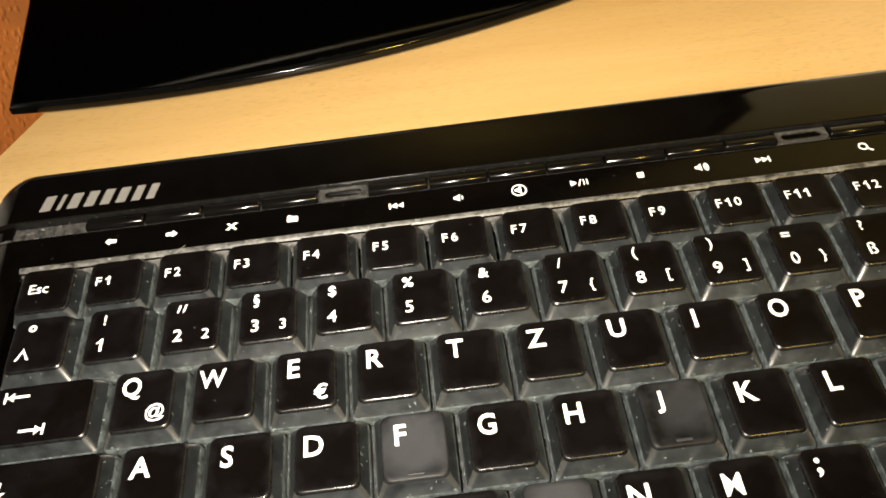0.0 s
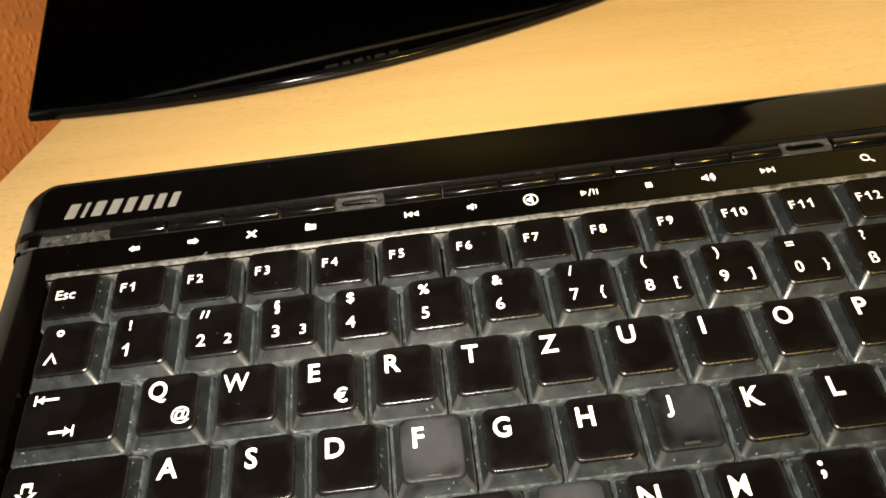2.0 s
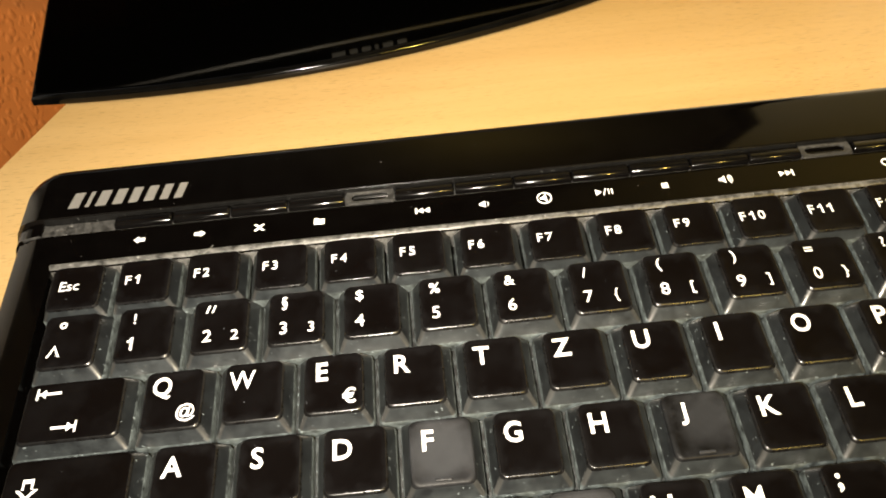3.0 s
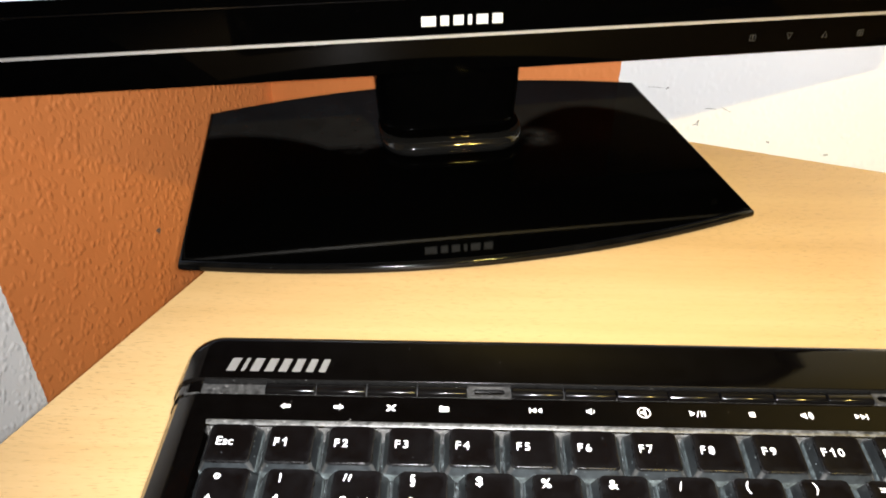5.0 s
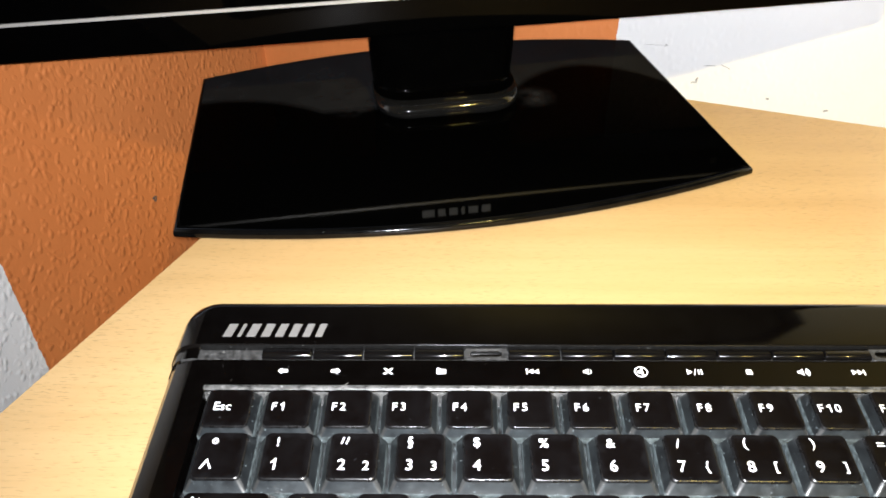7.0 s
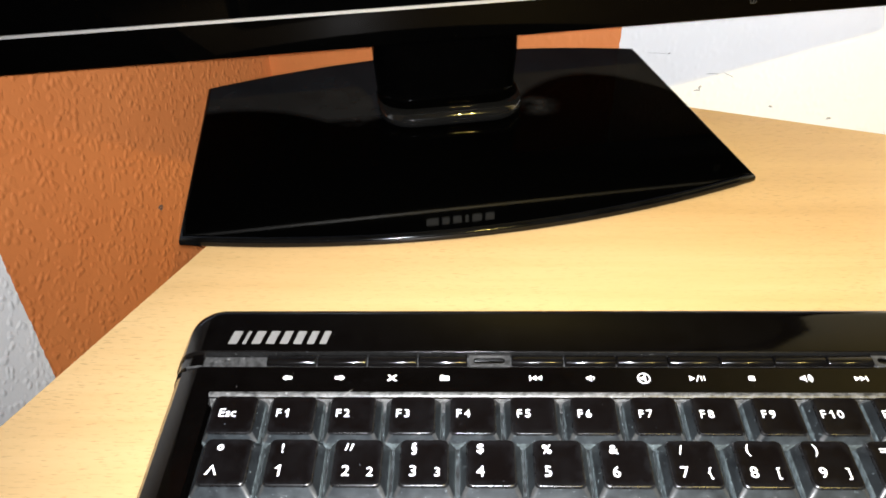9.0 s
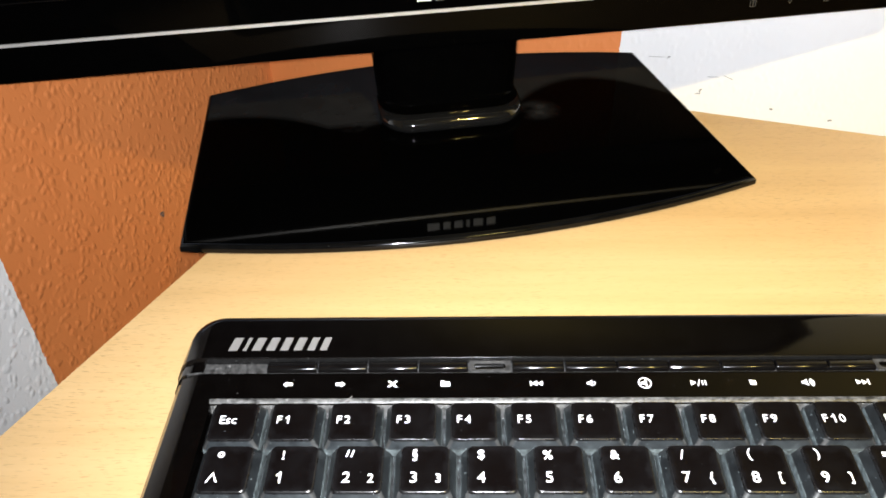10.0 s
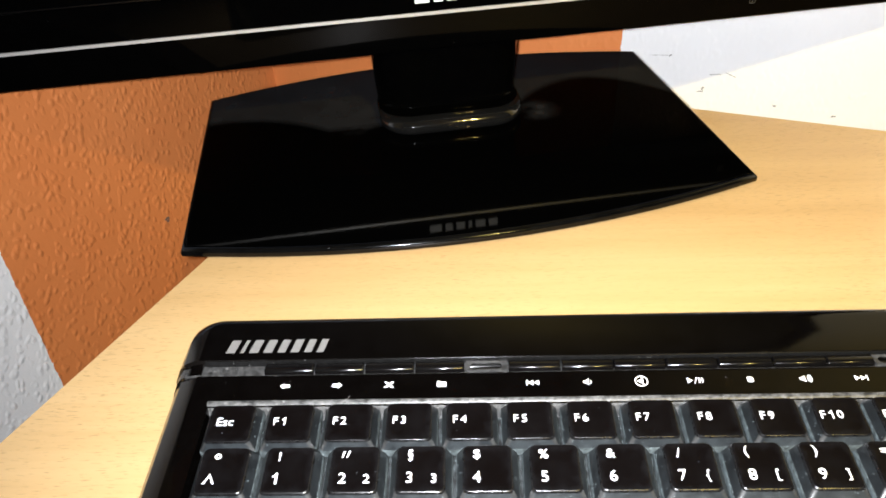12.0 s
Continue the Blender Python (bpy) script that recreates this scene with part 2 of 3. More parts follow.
def wall_material(name, edge, relief):
    """Woodchip wallpaper; painted orange as far as `edge` metres from the room's corner, white beyond."""
    m, nt, b = material(name, rough=0.5)
    v = mapped(nt, (1, 1, 1))
    sep = nt.nodes.new("ShaderNodeSeparateXYZ")
    nt.links.new(v, sep.inputs[0])
    along = calc(nt, "ABSOLUTE", sep.outputs[0])
    ragged = calc(nt, "MULTIPLY", calc(nt, "SUBTRACT", noise_of(nt, v, 160, 3), 0.5), 0.003)
    out = calc(nt, "GREATER_THAN", calc(nt, "ADD", along, ragged), edge)
    stain = noise_of(nt, v, 7, 4)
    orange = ramp(nt, stain, ((0.3, (0.66, 0.205, 0.055)), (0.7, (0.73, 0.245, 0.07))))
    white = ramp(nt, stain, ((0.3, (0.80, 0.80, 0.79)), (0.7, (0.86, 0.86, 0.85))))
    nt.links.new(mix(nt, out, orange, white), b.inputs["Base Color"])
    chip = nt.nodes.new("ShaderNodeTexVoronoi")
    chip.feature, chip.inputs["Scale"].default_value = "SMOOTH_F1", 1.0
    chip.inputs["Smoothness"].default_value, chip.inputs["Randomness"].default_value = 0.6, 1.0
    warp = nt.nodes.new("ShaderNodeVectorMath")
    warp.operation = "ADD"
    wob = nt.nodes.new("ShaderNodeTexNoise")
    wob.inputs["Scale"].default_value = 60
    nt.links.new(v, wob.inputs["Vector"])
    small = nt.nodes.new("ShaderNodeVectorMath")
    small.operation = "SCALE"
    small.inputs["Scale"].default_value = 1.5
    nt.links.new(wob.outputs["Color"], small.inputs[0])
    nt.links.new(mapped(nt, (210, 210, 150)), warp.inputs[0])
    nt.links.new(small.outputs[0], warp.inputs[1])
    nt.links.new(warp.outputs[0], chip.inputs["Vector"])
    lump = ramp(nt, chip.outputs["Distance"], ((0.12, (1, 1, 1)), (0.5, (0, 0, 0))))
    picked = ramp(nt, noise_of(nt, v, 75, 2), ((0.30, (0.15,) * 3), (0.5, (1, 1, 1))))
    h = calc(nt, "ADD", calc(nt, "MULTIPLY", lump, picked), calc(nt, "MULTIPLY", noise_of(nt, v, 260, 3), 0.25))
    bump(nt, b, h, 0.0011, relief)
    return m


def plain_wall(name, colour):
    m, nt, b = material(name, colour, 0.8)
    v = mapped(nt, (1, 1, 1))
    nt.links.new(mix(nt, noise_of(nt, v, 3, 4), tuple(c * 0.9 for c in colour), colour), b.inputs["Base Color"])
    bump(nt, b, noise_of(nt, v, 120, 3), 0.002, 0.5)
    return m


PLASTER = plain_wall("beige_wall_paint", (0.30, 0.25, 0.20))
CEIL = plain_wall("white_ceiling_paint", (0.78, 0.77, 0.74))
FLOORING = plain_wall("brown_floor", (0.22, 0.13, 0.07))


# ---- building helpers ----
def part(name, bm, mats, parent=None, label="", smooth=False, sharp=38):
    """Links a bmesh as one mesh object, under a thing or a part if one is given."""
    me = bpy.data.meshes.new(name)
    bm.normal_update()
    bm.to_mesh(me)
    bm.free()
    for m in mats if isinstance(mats, (list, tuple)) else [mats]:
        me.materials.append(m)
    if smooth:
        for p in me.polygons:
            p.use_smooth = True
        me.set_sharp_from_angle(angle=radians(sharp))
    ob = new(name, me)
    ob.parent = parent
    return tagged(ob, label)


def thing(name, label, category, group="", kind=""):
    return tagged(new(name), label, category, group, kind)


def box(bm, x0, x1, y0, y1, z0, z1, m=None, bevel=0.0, mat=0):
    r = bmesh.ops.create_cube(bm, size=1)
    vs = r["verts"]
    for v in vs:
        v.co = ((x0 + x1) / 2 + v.co.x * (x1 - x0), (y0 + y1) / 2 + v.co.y * (y1 - y0), (z0 + z1) / 2 + v.co.z * (z1 - z0))
    if bevel:
        es = list({e for v in vs for e in v.link_edges})
        r = bmesh.ops.bevel(bm, geom=es, offset=bevel, segments=2, profile=0.5, affect="EDGES")
        vs = list({v for f in r["faces"] for v in f.verts} | {v for v in vs if v.is_valid})
    if m is not None:
        bmesh.ops.transform(bm, matrix=m, verts=vs)
    return vs


def rings(bm, loops, cap_low=True, cap_high=True, mats=None):
    """Skins a stack of closed loops of points, lowest first."""
    made = [[bm.verts.new(p) for p in loop] for loop in loops]
    n = len(made[0])
    for k in range(len(made) - 1):
        for i in range(n):
            j = (i + 1) % n
            f = bm.faces.new((made[k][i], made[k][j], made[k + 1][j], made[k + 1][i]))
            if mats:
                f.material_index = mats[k]
    if cap_low:
        bm.faces.new(made[0][::-1])
    if cap_high:
        f = bm.faces.new(made[-1])
        if mats:
            f.material_index = mats[-1]
    return made


def rounded(x0, x1, y0, y1, r, steps=4):
    """A rectangle's outline with round corners, counter-clockwise from the lower right."""
    out = []
    for cx, cy, a in ((x1 - r, y0 + r, -90), (x1 - r, y1 - r, 0), (x0 + r, y1 - r, 90), (x0 + r, y0 + r, 180)):
        for k in range(steps + 1):
            t = radians(a + 90 * k / steps)
            out.append((cx + r * math.cos(t), cy + r * math.sin(t)))
    return out


def flat(bm, points, m, thick=0.00008):
    """A thin printed shape from its outline, at a pose."""
    low = [m @ Vector((x, y, 0)) for x, y in points]
    high = [m @ Vector((x, y, thick)) for x, y in points]
    a, b = [bm.verts.new(p) for p in low], [bm.verts.new(p) for p in high]
    bm.faces.new(b)
    for i in range(len(a)):
        j = (i + 1) % len(a)
        bm.faces.new((a[i], a[j], b[j], b[i]))


def lettering(name, text, size, place, mat, parent, bold=0.0, slant=0.0, wide=1.0):
    """Printed characters with the built-in font, centred on a pose."""
    cu = bpy.data.curves.new(name, "FONT")
    cu.body, cu.size, cu.align_x, cu.align_y = text, 1.0, "CENTER", "CENTER"
    cu.offset, cu.extrude, cu.shear, cu.resolution_u = bold, 0.02, slant, 3
    tmp = bpy.data.objects.new(name, cu)
    me = bpy.data.meshes.new_from_object(tmp)
    bpy.data.objects.remove(tmp)
    xs = [v.co.x for v in me.vertices]
    ys = [v.co.y for v in me.vertices]
    mid = Vector(((min(xs) + max(xs)) / 2, (min(ys) + max(ys)) / 2, 0))
    for v in me.vertices:
        d = v.co - mid
        v.co = place @ Vector((d.x * size * wide, d.y * size, 0.00004 + (d.z + 0.02) * 0.0015))
    me.materials.clear()
    me.materials.append(mat)
    ob = new(name, me)
    ob.parent = parent
    return ob


# ---- room ----
CORNER = Vector((-0.0879, 0.4886, 0))
ALONG_L, ALONG_R = Vector((-0.397, -0.918, 0)), Vector((0.945, -0.327, 0))
TURN_L, TURN_R = math.degrees(math.atan2(-ALONG_L.y, -ALONG_L.x)), math.degrees(math.atan2(ALONG_R.y, ALONG_R.x))
FLOOR, CEILING = -0.73, 1.77


def wall(name, x0, x1, m, mat, label):
    bm = bmesh.new()
    box(bm, x0, x1, 0, 0.12, FLOOR, CEILING)
    ob = part(name, bm, mat, None, label)
    ob.matrix_world = m
    return tagged(ob, label, "wall", "", "structure")


PAINT_L, PAINT_R = 0.283, 0.291
wall("wall_west", -3.4, 0.0, pose(*CORNER, 0, 0, TURN_L), wall_material("woodchip_west", PAINT_L, 0.62), "orange painted woodchip wallpaper wall beside a white stretch")
wall("wall_north", -0.12, 3.4, pose(*CORNER, 0, 0, TURN_R), wall_material("woodchip_north", PAINT_R, 0.25), "white woodchip wallpaper wall with an orange painted corner")
far_l, far_r = CORNER + ALONG_L * 3.3, CORNER + ALONG_R * 3.3
wall("wall_south", -3.5, 0.2, pose(*(far_l + ALONG_R * 3.3), 0, 0, TURN_R) @ pose(0, 0, 0), PLASTER, "plain beige painted wall behind the desk place")
wall("wall_east", 0.0, 3.5, pose(*far_r, 0, 0, TURN_L + 180), PLASTER, "plain beige painted wall across the room")
for nm, z0, z1, mt, lb in (("floor", FLOOR - 0.1, FLOOR, FLOORING, "brown floor under the desk"), ("ceiling", CEILING, CEILING + 0.1, CEIL, "white painted ceiling of the room")):
    bm = bmesh.new()
    box(bm, -4.5, 5.5, -5.5, 2.5, z0, z1)
    part(nm, bm, mt, None, lb)
    tagged(bpy.data.objects[nm], lb, nm, "", "structure")


def wall_mark(name, origin, along, spots, mat, label):
    """Scuffs and chips on a wall: each spot is distance from the corner, height, length, thickness and tilt."""
    nrm = Vector((along.y, -along.x, 0)) if along.x > 0 else Vector((-along.y, along.x, 0))
    rnd = random.Random(7)
    turn = Matrix((along, (0, 0, 1), nrm)).transposed().to_4x4()
    for s, z, length, thick, tilt in spots:
        bm = bmesh.new()
        n = 7
        top = [(length * (k / (n - 1) - 0.5), thick * (0.25 + rnd.random() * 0.6) * math.sin(math.pi * (k + 0.6) / n)) for k in range(n)]
        low = [(x, -thick * (0.2 + rnd.random() * 0.5)) for x, y in reversed(top)]
        m = Matrix.Translation(origin + along * s + Vector((0, 0, z)) + nrm * 0.0004) @ turn @ pose(0, 0, 0, 0, 0, tilt)
        flat(bm, top + low, m, 0.0003)
        ob = part(name, bm, mat)
        tagged(ob, label, "wall mark")


wall_mark("wall_scuff", CORNER, ALONG_R, ((0.318, -0.0103, 0.012, 0.00035, 4), (0.3255, -0.0098, 0.0025, 0.0010, 40), (0.357, -0.0203, 0.008, 0.00035, 8), (0.367, -0.0196, 0.007, 0.0004, -20)), GREYMARK, "thin grey scratch on the white woodchip wallpaper")
wall_mark("wall_chip", CORNER, ALONG_R, ((0.3500, -0.0315, 0.0030, 0.0016, 70), (0.3486, -0.0340, 0.0042, 0.0008, 10), (0.4365, -0.0415, 0.0030, 0.0012, 20), (0.3985, -0.0387, 0.0012, 0.0022, 80)), GREYMARK, "small chipped spot in the white woodchip wallpaper")
wall_mark("nail_hole", CORNER, ALONG_L, ((0.1566, -0.1105, 0.0042, 0.0022, 0), (0.1562, -0.1128, 0.0024, 0.0022, 60)), MARK, "small dark nail hole in the orange wall")

# ---- desk ----
K = Vector((0.0418, 0.3412, 0))
IN_L, IN_R = Vector((0.918, -0.397, 0)), Vector((-0.327, -0.945, 0))


def desk():
    top = thing("corner_desk", "light beech laminate corner desk standing free of the walls", "desk")
    e1, e2 = K + ALONG_R * 1.25, K + ALONG_L * 1.25
    pts = [K, e2, e2 + IN_L * 0.62, K + ALONG_L * 0.80 + IN_L * 0.72, K + ALONG_R * 0.80 + IN_R * 0.78, e1 + IN_R * 0.62, e1]
    bm = bmesh.new()
    rings(bm, [[(p.x, p.y, z) for p in pts] for z in (-0.025, 0.0)])
    es = [e for e in bm.edges if all(abs(v.co.z) < 1e-6 for v in e.verts)]
    bmesh.ops.bevel(bm, geom=es, offset=0.0012, segments=2, profile=0.5, affect="EDGES")
    part("desktop", bm, WOOD, top, smooth=True)
    for at, turn in ((e2 + IN_L * 0.30 - ALONG_L * 0.05, TURN_L), (e1 + IN_R * 0.30 - ALONG_R * 0.05, TURN_R), (K + (ALONG_L + ALONG_R) * 0.08, 25)):
        bm = bmesh.new()
        box(bm, -0.012, 0.012, -0.26 if turn != 25 else -0.05, 0.26 if turn != 25 else 0.05, FLOOR, -0.0252, pose(at.x, at.y, 0, 0, 0, turn), 0.001)
        part("leg_panel", bm, WOOD, top)


desk()

# ---- monitor ----
STAND = pose(0.0749, 0.2637, 0, 0, 0, 10)


def base_outline(grow=0.0):
    fl, fr, br, bl = (-0.1455, -0.0944), (0.1333, -0.0911), (0.1275, 0.0702), (-0.1447, 0.0629)
    out = []
    for a, b, sag in ((fl, fr, -0.0195), (br, bl, 0.021)):
        for k in range(25):
            s = k / 24
            out.append((a[0] + (b[0] - a[0]) * s, a[1] + (b[1] - a[1]) * s + sag * (1 - (2 * s - 1) ** 2)))
    cx, cy = -0.006, -0.013
    return [(x - grow * (1 if x > cx else -1), y - grow * (1 if y > cy else -1)) for x, y in out]


def block_logo(name, x0, x1, z0, z1, shares, slant, mat, parent, m):
    """A word mark as a row of plain slanted blocks."""
    gap = (x1 - x0) * 0.055
    total = sum(shares)
    x, h = x0, z1 - z0
    for s in shares:
        w = (x1 - x0 - gap * (len(shares) - 1)) * s / total
        bm = bmesh.new()
        flat(bm, [(x, z0), (x + w, z0), (x + w + slant * h, z1), (x + slant * h, z1)], m)
        part(name, bm, mat, parent)
        x += w + gap


def monitor():
    t = thing("computer_monitor", "glossy black flat computer monitor on a broad black foot", "monitor")
    t.matrix_world = STAND
    # foot
    bm = bmesh.new()
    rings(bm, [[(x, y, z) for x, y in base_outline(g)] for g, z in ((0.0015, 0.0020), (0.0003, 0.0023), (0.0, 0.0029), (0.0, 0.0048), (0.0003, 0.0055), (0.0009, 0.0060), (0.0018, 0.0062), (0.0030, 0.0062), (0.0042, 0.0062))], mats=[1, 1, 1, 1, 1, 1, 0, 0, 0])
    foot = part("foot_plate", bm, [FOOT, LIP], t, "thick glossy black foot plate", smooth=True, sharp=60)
    for x, y in ((-0.085, -0.085), (0.09, -0.085), (0.0, 0.02), (0.06, -0.02)):
        bm = bmesh.new()
        bmesh.ops.create_cone(bm, cap_ends=True, segments=16, radius1=0.007, radius2=0.007, depth=0.002, matrix=Matrix.Translation((x, y, 0.001)))
        part("rubber_pad", bm, RUBBER, foot)
    # neck
    bm = bmesh.new()
    loops = []
    for z, w, front, r in ((0.0062, 0.0350, -0.0105, 0.016), (0.0068, 0.0368, -0.0124, 0.017), (0.0080, 0.0382, -0.0137, 0.018), (0.0100, 0.0388, -0.0140, 0.018), (0.0120, 0.0388, -0.0134, 0.018),
                           (0.0138, 0.0386, -0.0121, 0.018), (0.0146, 0.0384, -0.0100, 0.018), (0.0150, 0.0382, -0.0060, 0.018), (0.0153, 0.0381, -0.0010, 0.018), (0.0160, 0.0381, 0.0022, 0.018),
                           (0.0175, 0.0381, 0.0030, 0.018), (0.0200, 0.0383, 0.0031, 0.018), (0.0250, 0.0386, 0.0031, 0.018), (0.0400, 0.0394, 0.0031, 0.018), (0.0560, 0.0402, 0.0031, 0.018)):
        loops.append([(x - 0.0045, y, z) for x, y in rounded(-w * 1.045, w * 1.045, front, 0.040, r, 7)])
    rings(bm, loops, mats=[1] * 7 + [0] * 8)
    part("neck", bm, [BEZEL, COLLAR], t, "glossy black curved neck", smooth=True)
    # housing
    bm = bmesh.new()
    box(bm, -0.281, 0.273, 0.0065, 0.030, 0.0515, 0.392, bevel=0.002)
    box(bm, -0.20, 0.19, 0.030, 0.058, 0.09, 0.34, bevel=0.008)
    part("housing", bm, BEZEL, t)
    # bezel: lower rail with a ridge below the screen, and three plain rails
    x0, x1 = -0.283, 0.275
    prof = [(0.0065, 0.0500), (0.0008, 0.0500), (0.0, 0.0508), (-0.0006, 0.0690), (0.0002, 0.0692), (0.0002, 0.0709), (-0.0006, 0.0711), (-0.0002, 0.0890), (-0.0010, 0.0900), (-0.0010, 0.0908), (0.0002, 0.0916), (0.0042, 0.0966), (0.0065, 0.0966)]
    bm = bmesh.new()
    rows = [[bm.verts.new((x, y, z)) for y, z in prof] for x in (x0, x1)]
    for k in range(len(prof) - 1):
        bm.faces.new((rows[0][k], rows[1][k], rows[1][k + 1], rows[0][k + 1])).material_index = int(k == 8)
    for r in rows:
        bm.faces.new(r)
    bmesh.ops.recalc_face_normals(bm, faces=bm.faces)
    bez = part("bezel", bm, [BEZEL, MEDIA], t, "glossy black screen surround")
    for a, b, c, d in ((x0, -0.264, 0.0967, 0.394), (0.256, x1, 0.0967, 0.394), (-0.2638, 0.2558, 0.374, 0.394)):
        bm = bmesh.new()
        box(bm, a, b, 0.0, 0.0064, c, d, bevel=0.0015)
        part("bezel_rail", bm, BEZEL, bez)
    bm = bmesh.new()
    box(bm, x0 + 0.0005, x1 - 0.0005, -0.0009, 0.0002, 0.06925, 0.07085)
    part("silver_strip", bm, SILVER, t, "thin silver trim strip")
    bm = bmesh.new()
    box(bm, -0.2637, 0.2557, 0.0043, 0.0063, 0.0967, 0.3738)
    scr = part("screen", bm, SCREEN, t, "dark screen page with a lit slate bar")
    # a white panel of the page and rows of small type as bars
    face = pose(0, 0.00425, 0, 90, 0, 0)
    bm = bmesh.new()
    flat(bm, [(-0.2636, 0.0968), (0.2556, 0.0968), (0.2556, 0.1150), (-0.2636, 0.1150)], pose(0, 0.0043, 0, 90, 0, 0), 0.00004)
    part("status_bar", bm, SLATE, scr)
    bm = bmesh.new()
    flat(bm, [(-0.2620, 0.0969), (-0.1330, 0.0969), (-0.1330, 0.1034), (-0.2620, 0.1034)], face)
    part("page_panel", bm, SCREENWHITE, scr)
    bm = bmesh.new()
    flat(bm, [(-0.1312, 0.0976), (-0.1268, 0.0976), (-0.1268, 0.1030), (-0.1312, 0.1030)], face)
    part("scroll_button", bm, SCREENWHITE, scr)
    rnd, x = random.Random(3), -0.122
    while x < 0.02:
        w = 0.006 + rnd.random() * 0.014
        bm = bmesh.new()
        flat(bm, [(x, 0.0984), (x + w, 0.0984), (x + w, 0.1006), (x, 0.1006)], face)
        part("type_bar", bm, SCREENWHITE, scr)
        x += w + 0.0022
    bm = bmesh.new()
    flat(bm, [(-0.228, 0.1050), (-0.2205, 0.1050), (-0.2205, 0.1075), (-0.228, 0.1075)], face)
    part("type_bar", bm, SCREENWHITE, scr)
    front = pose(0, -0.0006, 0, 90, 0, 0)
    block_logo("brand_block", -0.0213, 0.0215, 0.0757, 0.0810, (1.5, 0.9, 1.05, 0.42, 1.2, 1.1), 0.0, WHITEINK, t, front)
    for x, z, kind in ((0.1641, 0.0597, 0), (0.1859, 0.0597, 1), (0.2074, 0.0594, 2), (0.2290, 0.0592, 3)):
        bm = bmesh.new()
        s, w = 0.0016, 0.0003
        m = front @ pose(x, z, 0)
        if kind in (1, 2):
            f = -1 if kind == 1 else 1
            o = [(-s, -s * f), (s, -s * f), (0, s * 1.1 * f)]
        else:
            o = [(-s, -s), (s, -s), (s, s), (-s, s)]
        for k in range(len(o)):
            a, b = Vector(o[k]), Vector(o[(k + 1) % len(o)])
            d = (b - a).normalized()
            q = Vector((-d.y, d.x)) * w / 2
            flat(bm, [a - q, b - q, b + q, a + q], m)
        if kind in (0, 3):
            flat(bm, [(-0.0002, -s), (0.0002, -s), (0.0002, s), (-0.0002, s)], m)
        if kind == 3:
            flat(bm, [(-s, -0.0002), (s, -0.0002), (s, 0.0002), (-s, 0.0002)], m)
        part("button_mark", bm, DIMINK, t)


monitor()

# ---- keyboard ----
U = 0.01905
SHIFT = -0.0007
TILT = 0.075


def deck(y):
    """Height of the keyboard's upper surface."""
    return 0.0336 + TILT * (y - 0.033)


keyboard = thing("computer_keyboard", "dusty black multimedia keyboard with white legends", "keyboard")
X0, X1, FRONT = -0.0125, 0.4430, -0.1150


def shell(name, y0, y1, rise, r_back, mat, hollow=None):
    """A rounded tray whose sides flare out towards the desk; hollow: the rectangle of an opening in its top."""
    bm = bmesh.new()
    loops = []
    for out, drop in ((0.0068, None), (0.0070, 0.0185), (0.0054, 0.0098), (0.0030, 0.0046), (0.0010, 0.0020), (-0.0016, 0.0007), (-0.0045, 0.0001), (-0.0056, 0.0)):
        back = out if r_back else 0.0
        front = 0.0 if r_back else out
        rr = max(0.0006, (0.0085 + out) if r_back else 0.0006)
        pts = rounded(X0 - out, X1 + out, y0 - front, y1 + back * 0.55, rr, 6)
        if r_back:
            pts = [(x, max(y, y0)) if y > y0 + rr else (X0 - out if x < 0.2 else X1 + out, y0) if x < X0 + rr or x > X1 - rr else (x, y0) for x, y in pts]
        loops.append([(x, y, 0.004 if drop is None else max(0.005, deck(y) + rise - drop)) for x, y in pts])
    if hollow:
        a, b, c, d, depth = hollow
        top = loops[-1]
        inner = [(min(max(x, a), b), min(max(y, c), d)) for x, y, z in top]
        loops.append([(x, y, deck(y) + rise - 0.0002) for x, y in inner])
        loops.append([(x, y, deck(y) + rise - depth) for x, y in inner])
    rings(bm, loops, mats=[1] * 6 + [0] * (len(loops) - 6))
    bmesh.ops.remove_doubles(bm, verts=bm.verts, dist=0.00002)
    bmesh.ops.recalc_face_normals(bm, faces=bm.faces)
    return part(name, bm, [mat, FLANK], keyboard, smooth=True, sharp=24)


shell("lower_body", FRONT, 0.0383, 0.0, False, PANEL, (-0.0014, 0.4330, -0.0850, 0.0262, 0.0092))
shell("upper_panel", 0.0430, 0.0622, 0.0022, True, PANEL)

bm = bmesh.new()
n = 60
cols = []
for k in range(n + 1):
    x = -0.0021 + (0.4350) * k / n
    cols.append([bm.verts.new((x, y, deck(y) - 0.0062)) for y in (-0.0848, -0.03, 0.0261)])
for k in range(n):
    for j in range(2):
        bm.faces.new((cols[k][j], cols[k + 1][j], cols[k + 1][j + 1], cols[k][j + 1]))
part("key_well", bm, WELL, keyboard, "dust-covered floor between the keys")

# rounded ledge between the icon strip and the function keys
bm = bmesh.new()
prof = [(0.0284, 0.0000), (0.0279, 0.0004), (0.0272, 0.0004), (0.0265, -0.0001), (0.0259, -0.0011), (0.0255, -0.0024), (0.0254, -0.0060)]
rows = [[bm.verts.new((x, y, deck(y) + dz)) for y, dz in prof] for x in (-0.0018, 0.4325)]
for k in range(len(prof) - 1):
    bm.faces.new((rows[0][k], rows[0][k + 1], rows[1][k + 1], rows[1][k]))
part("ledge", bm, LEDGE, keyboard, "dusty rounded ledge behind the function keys", smooth=True)

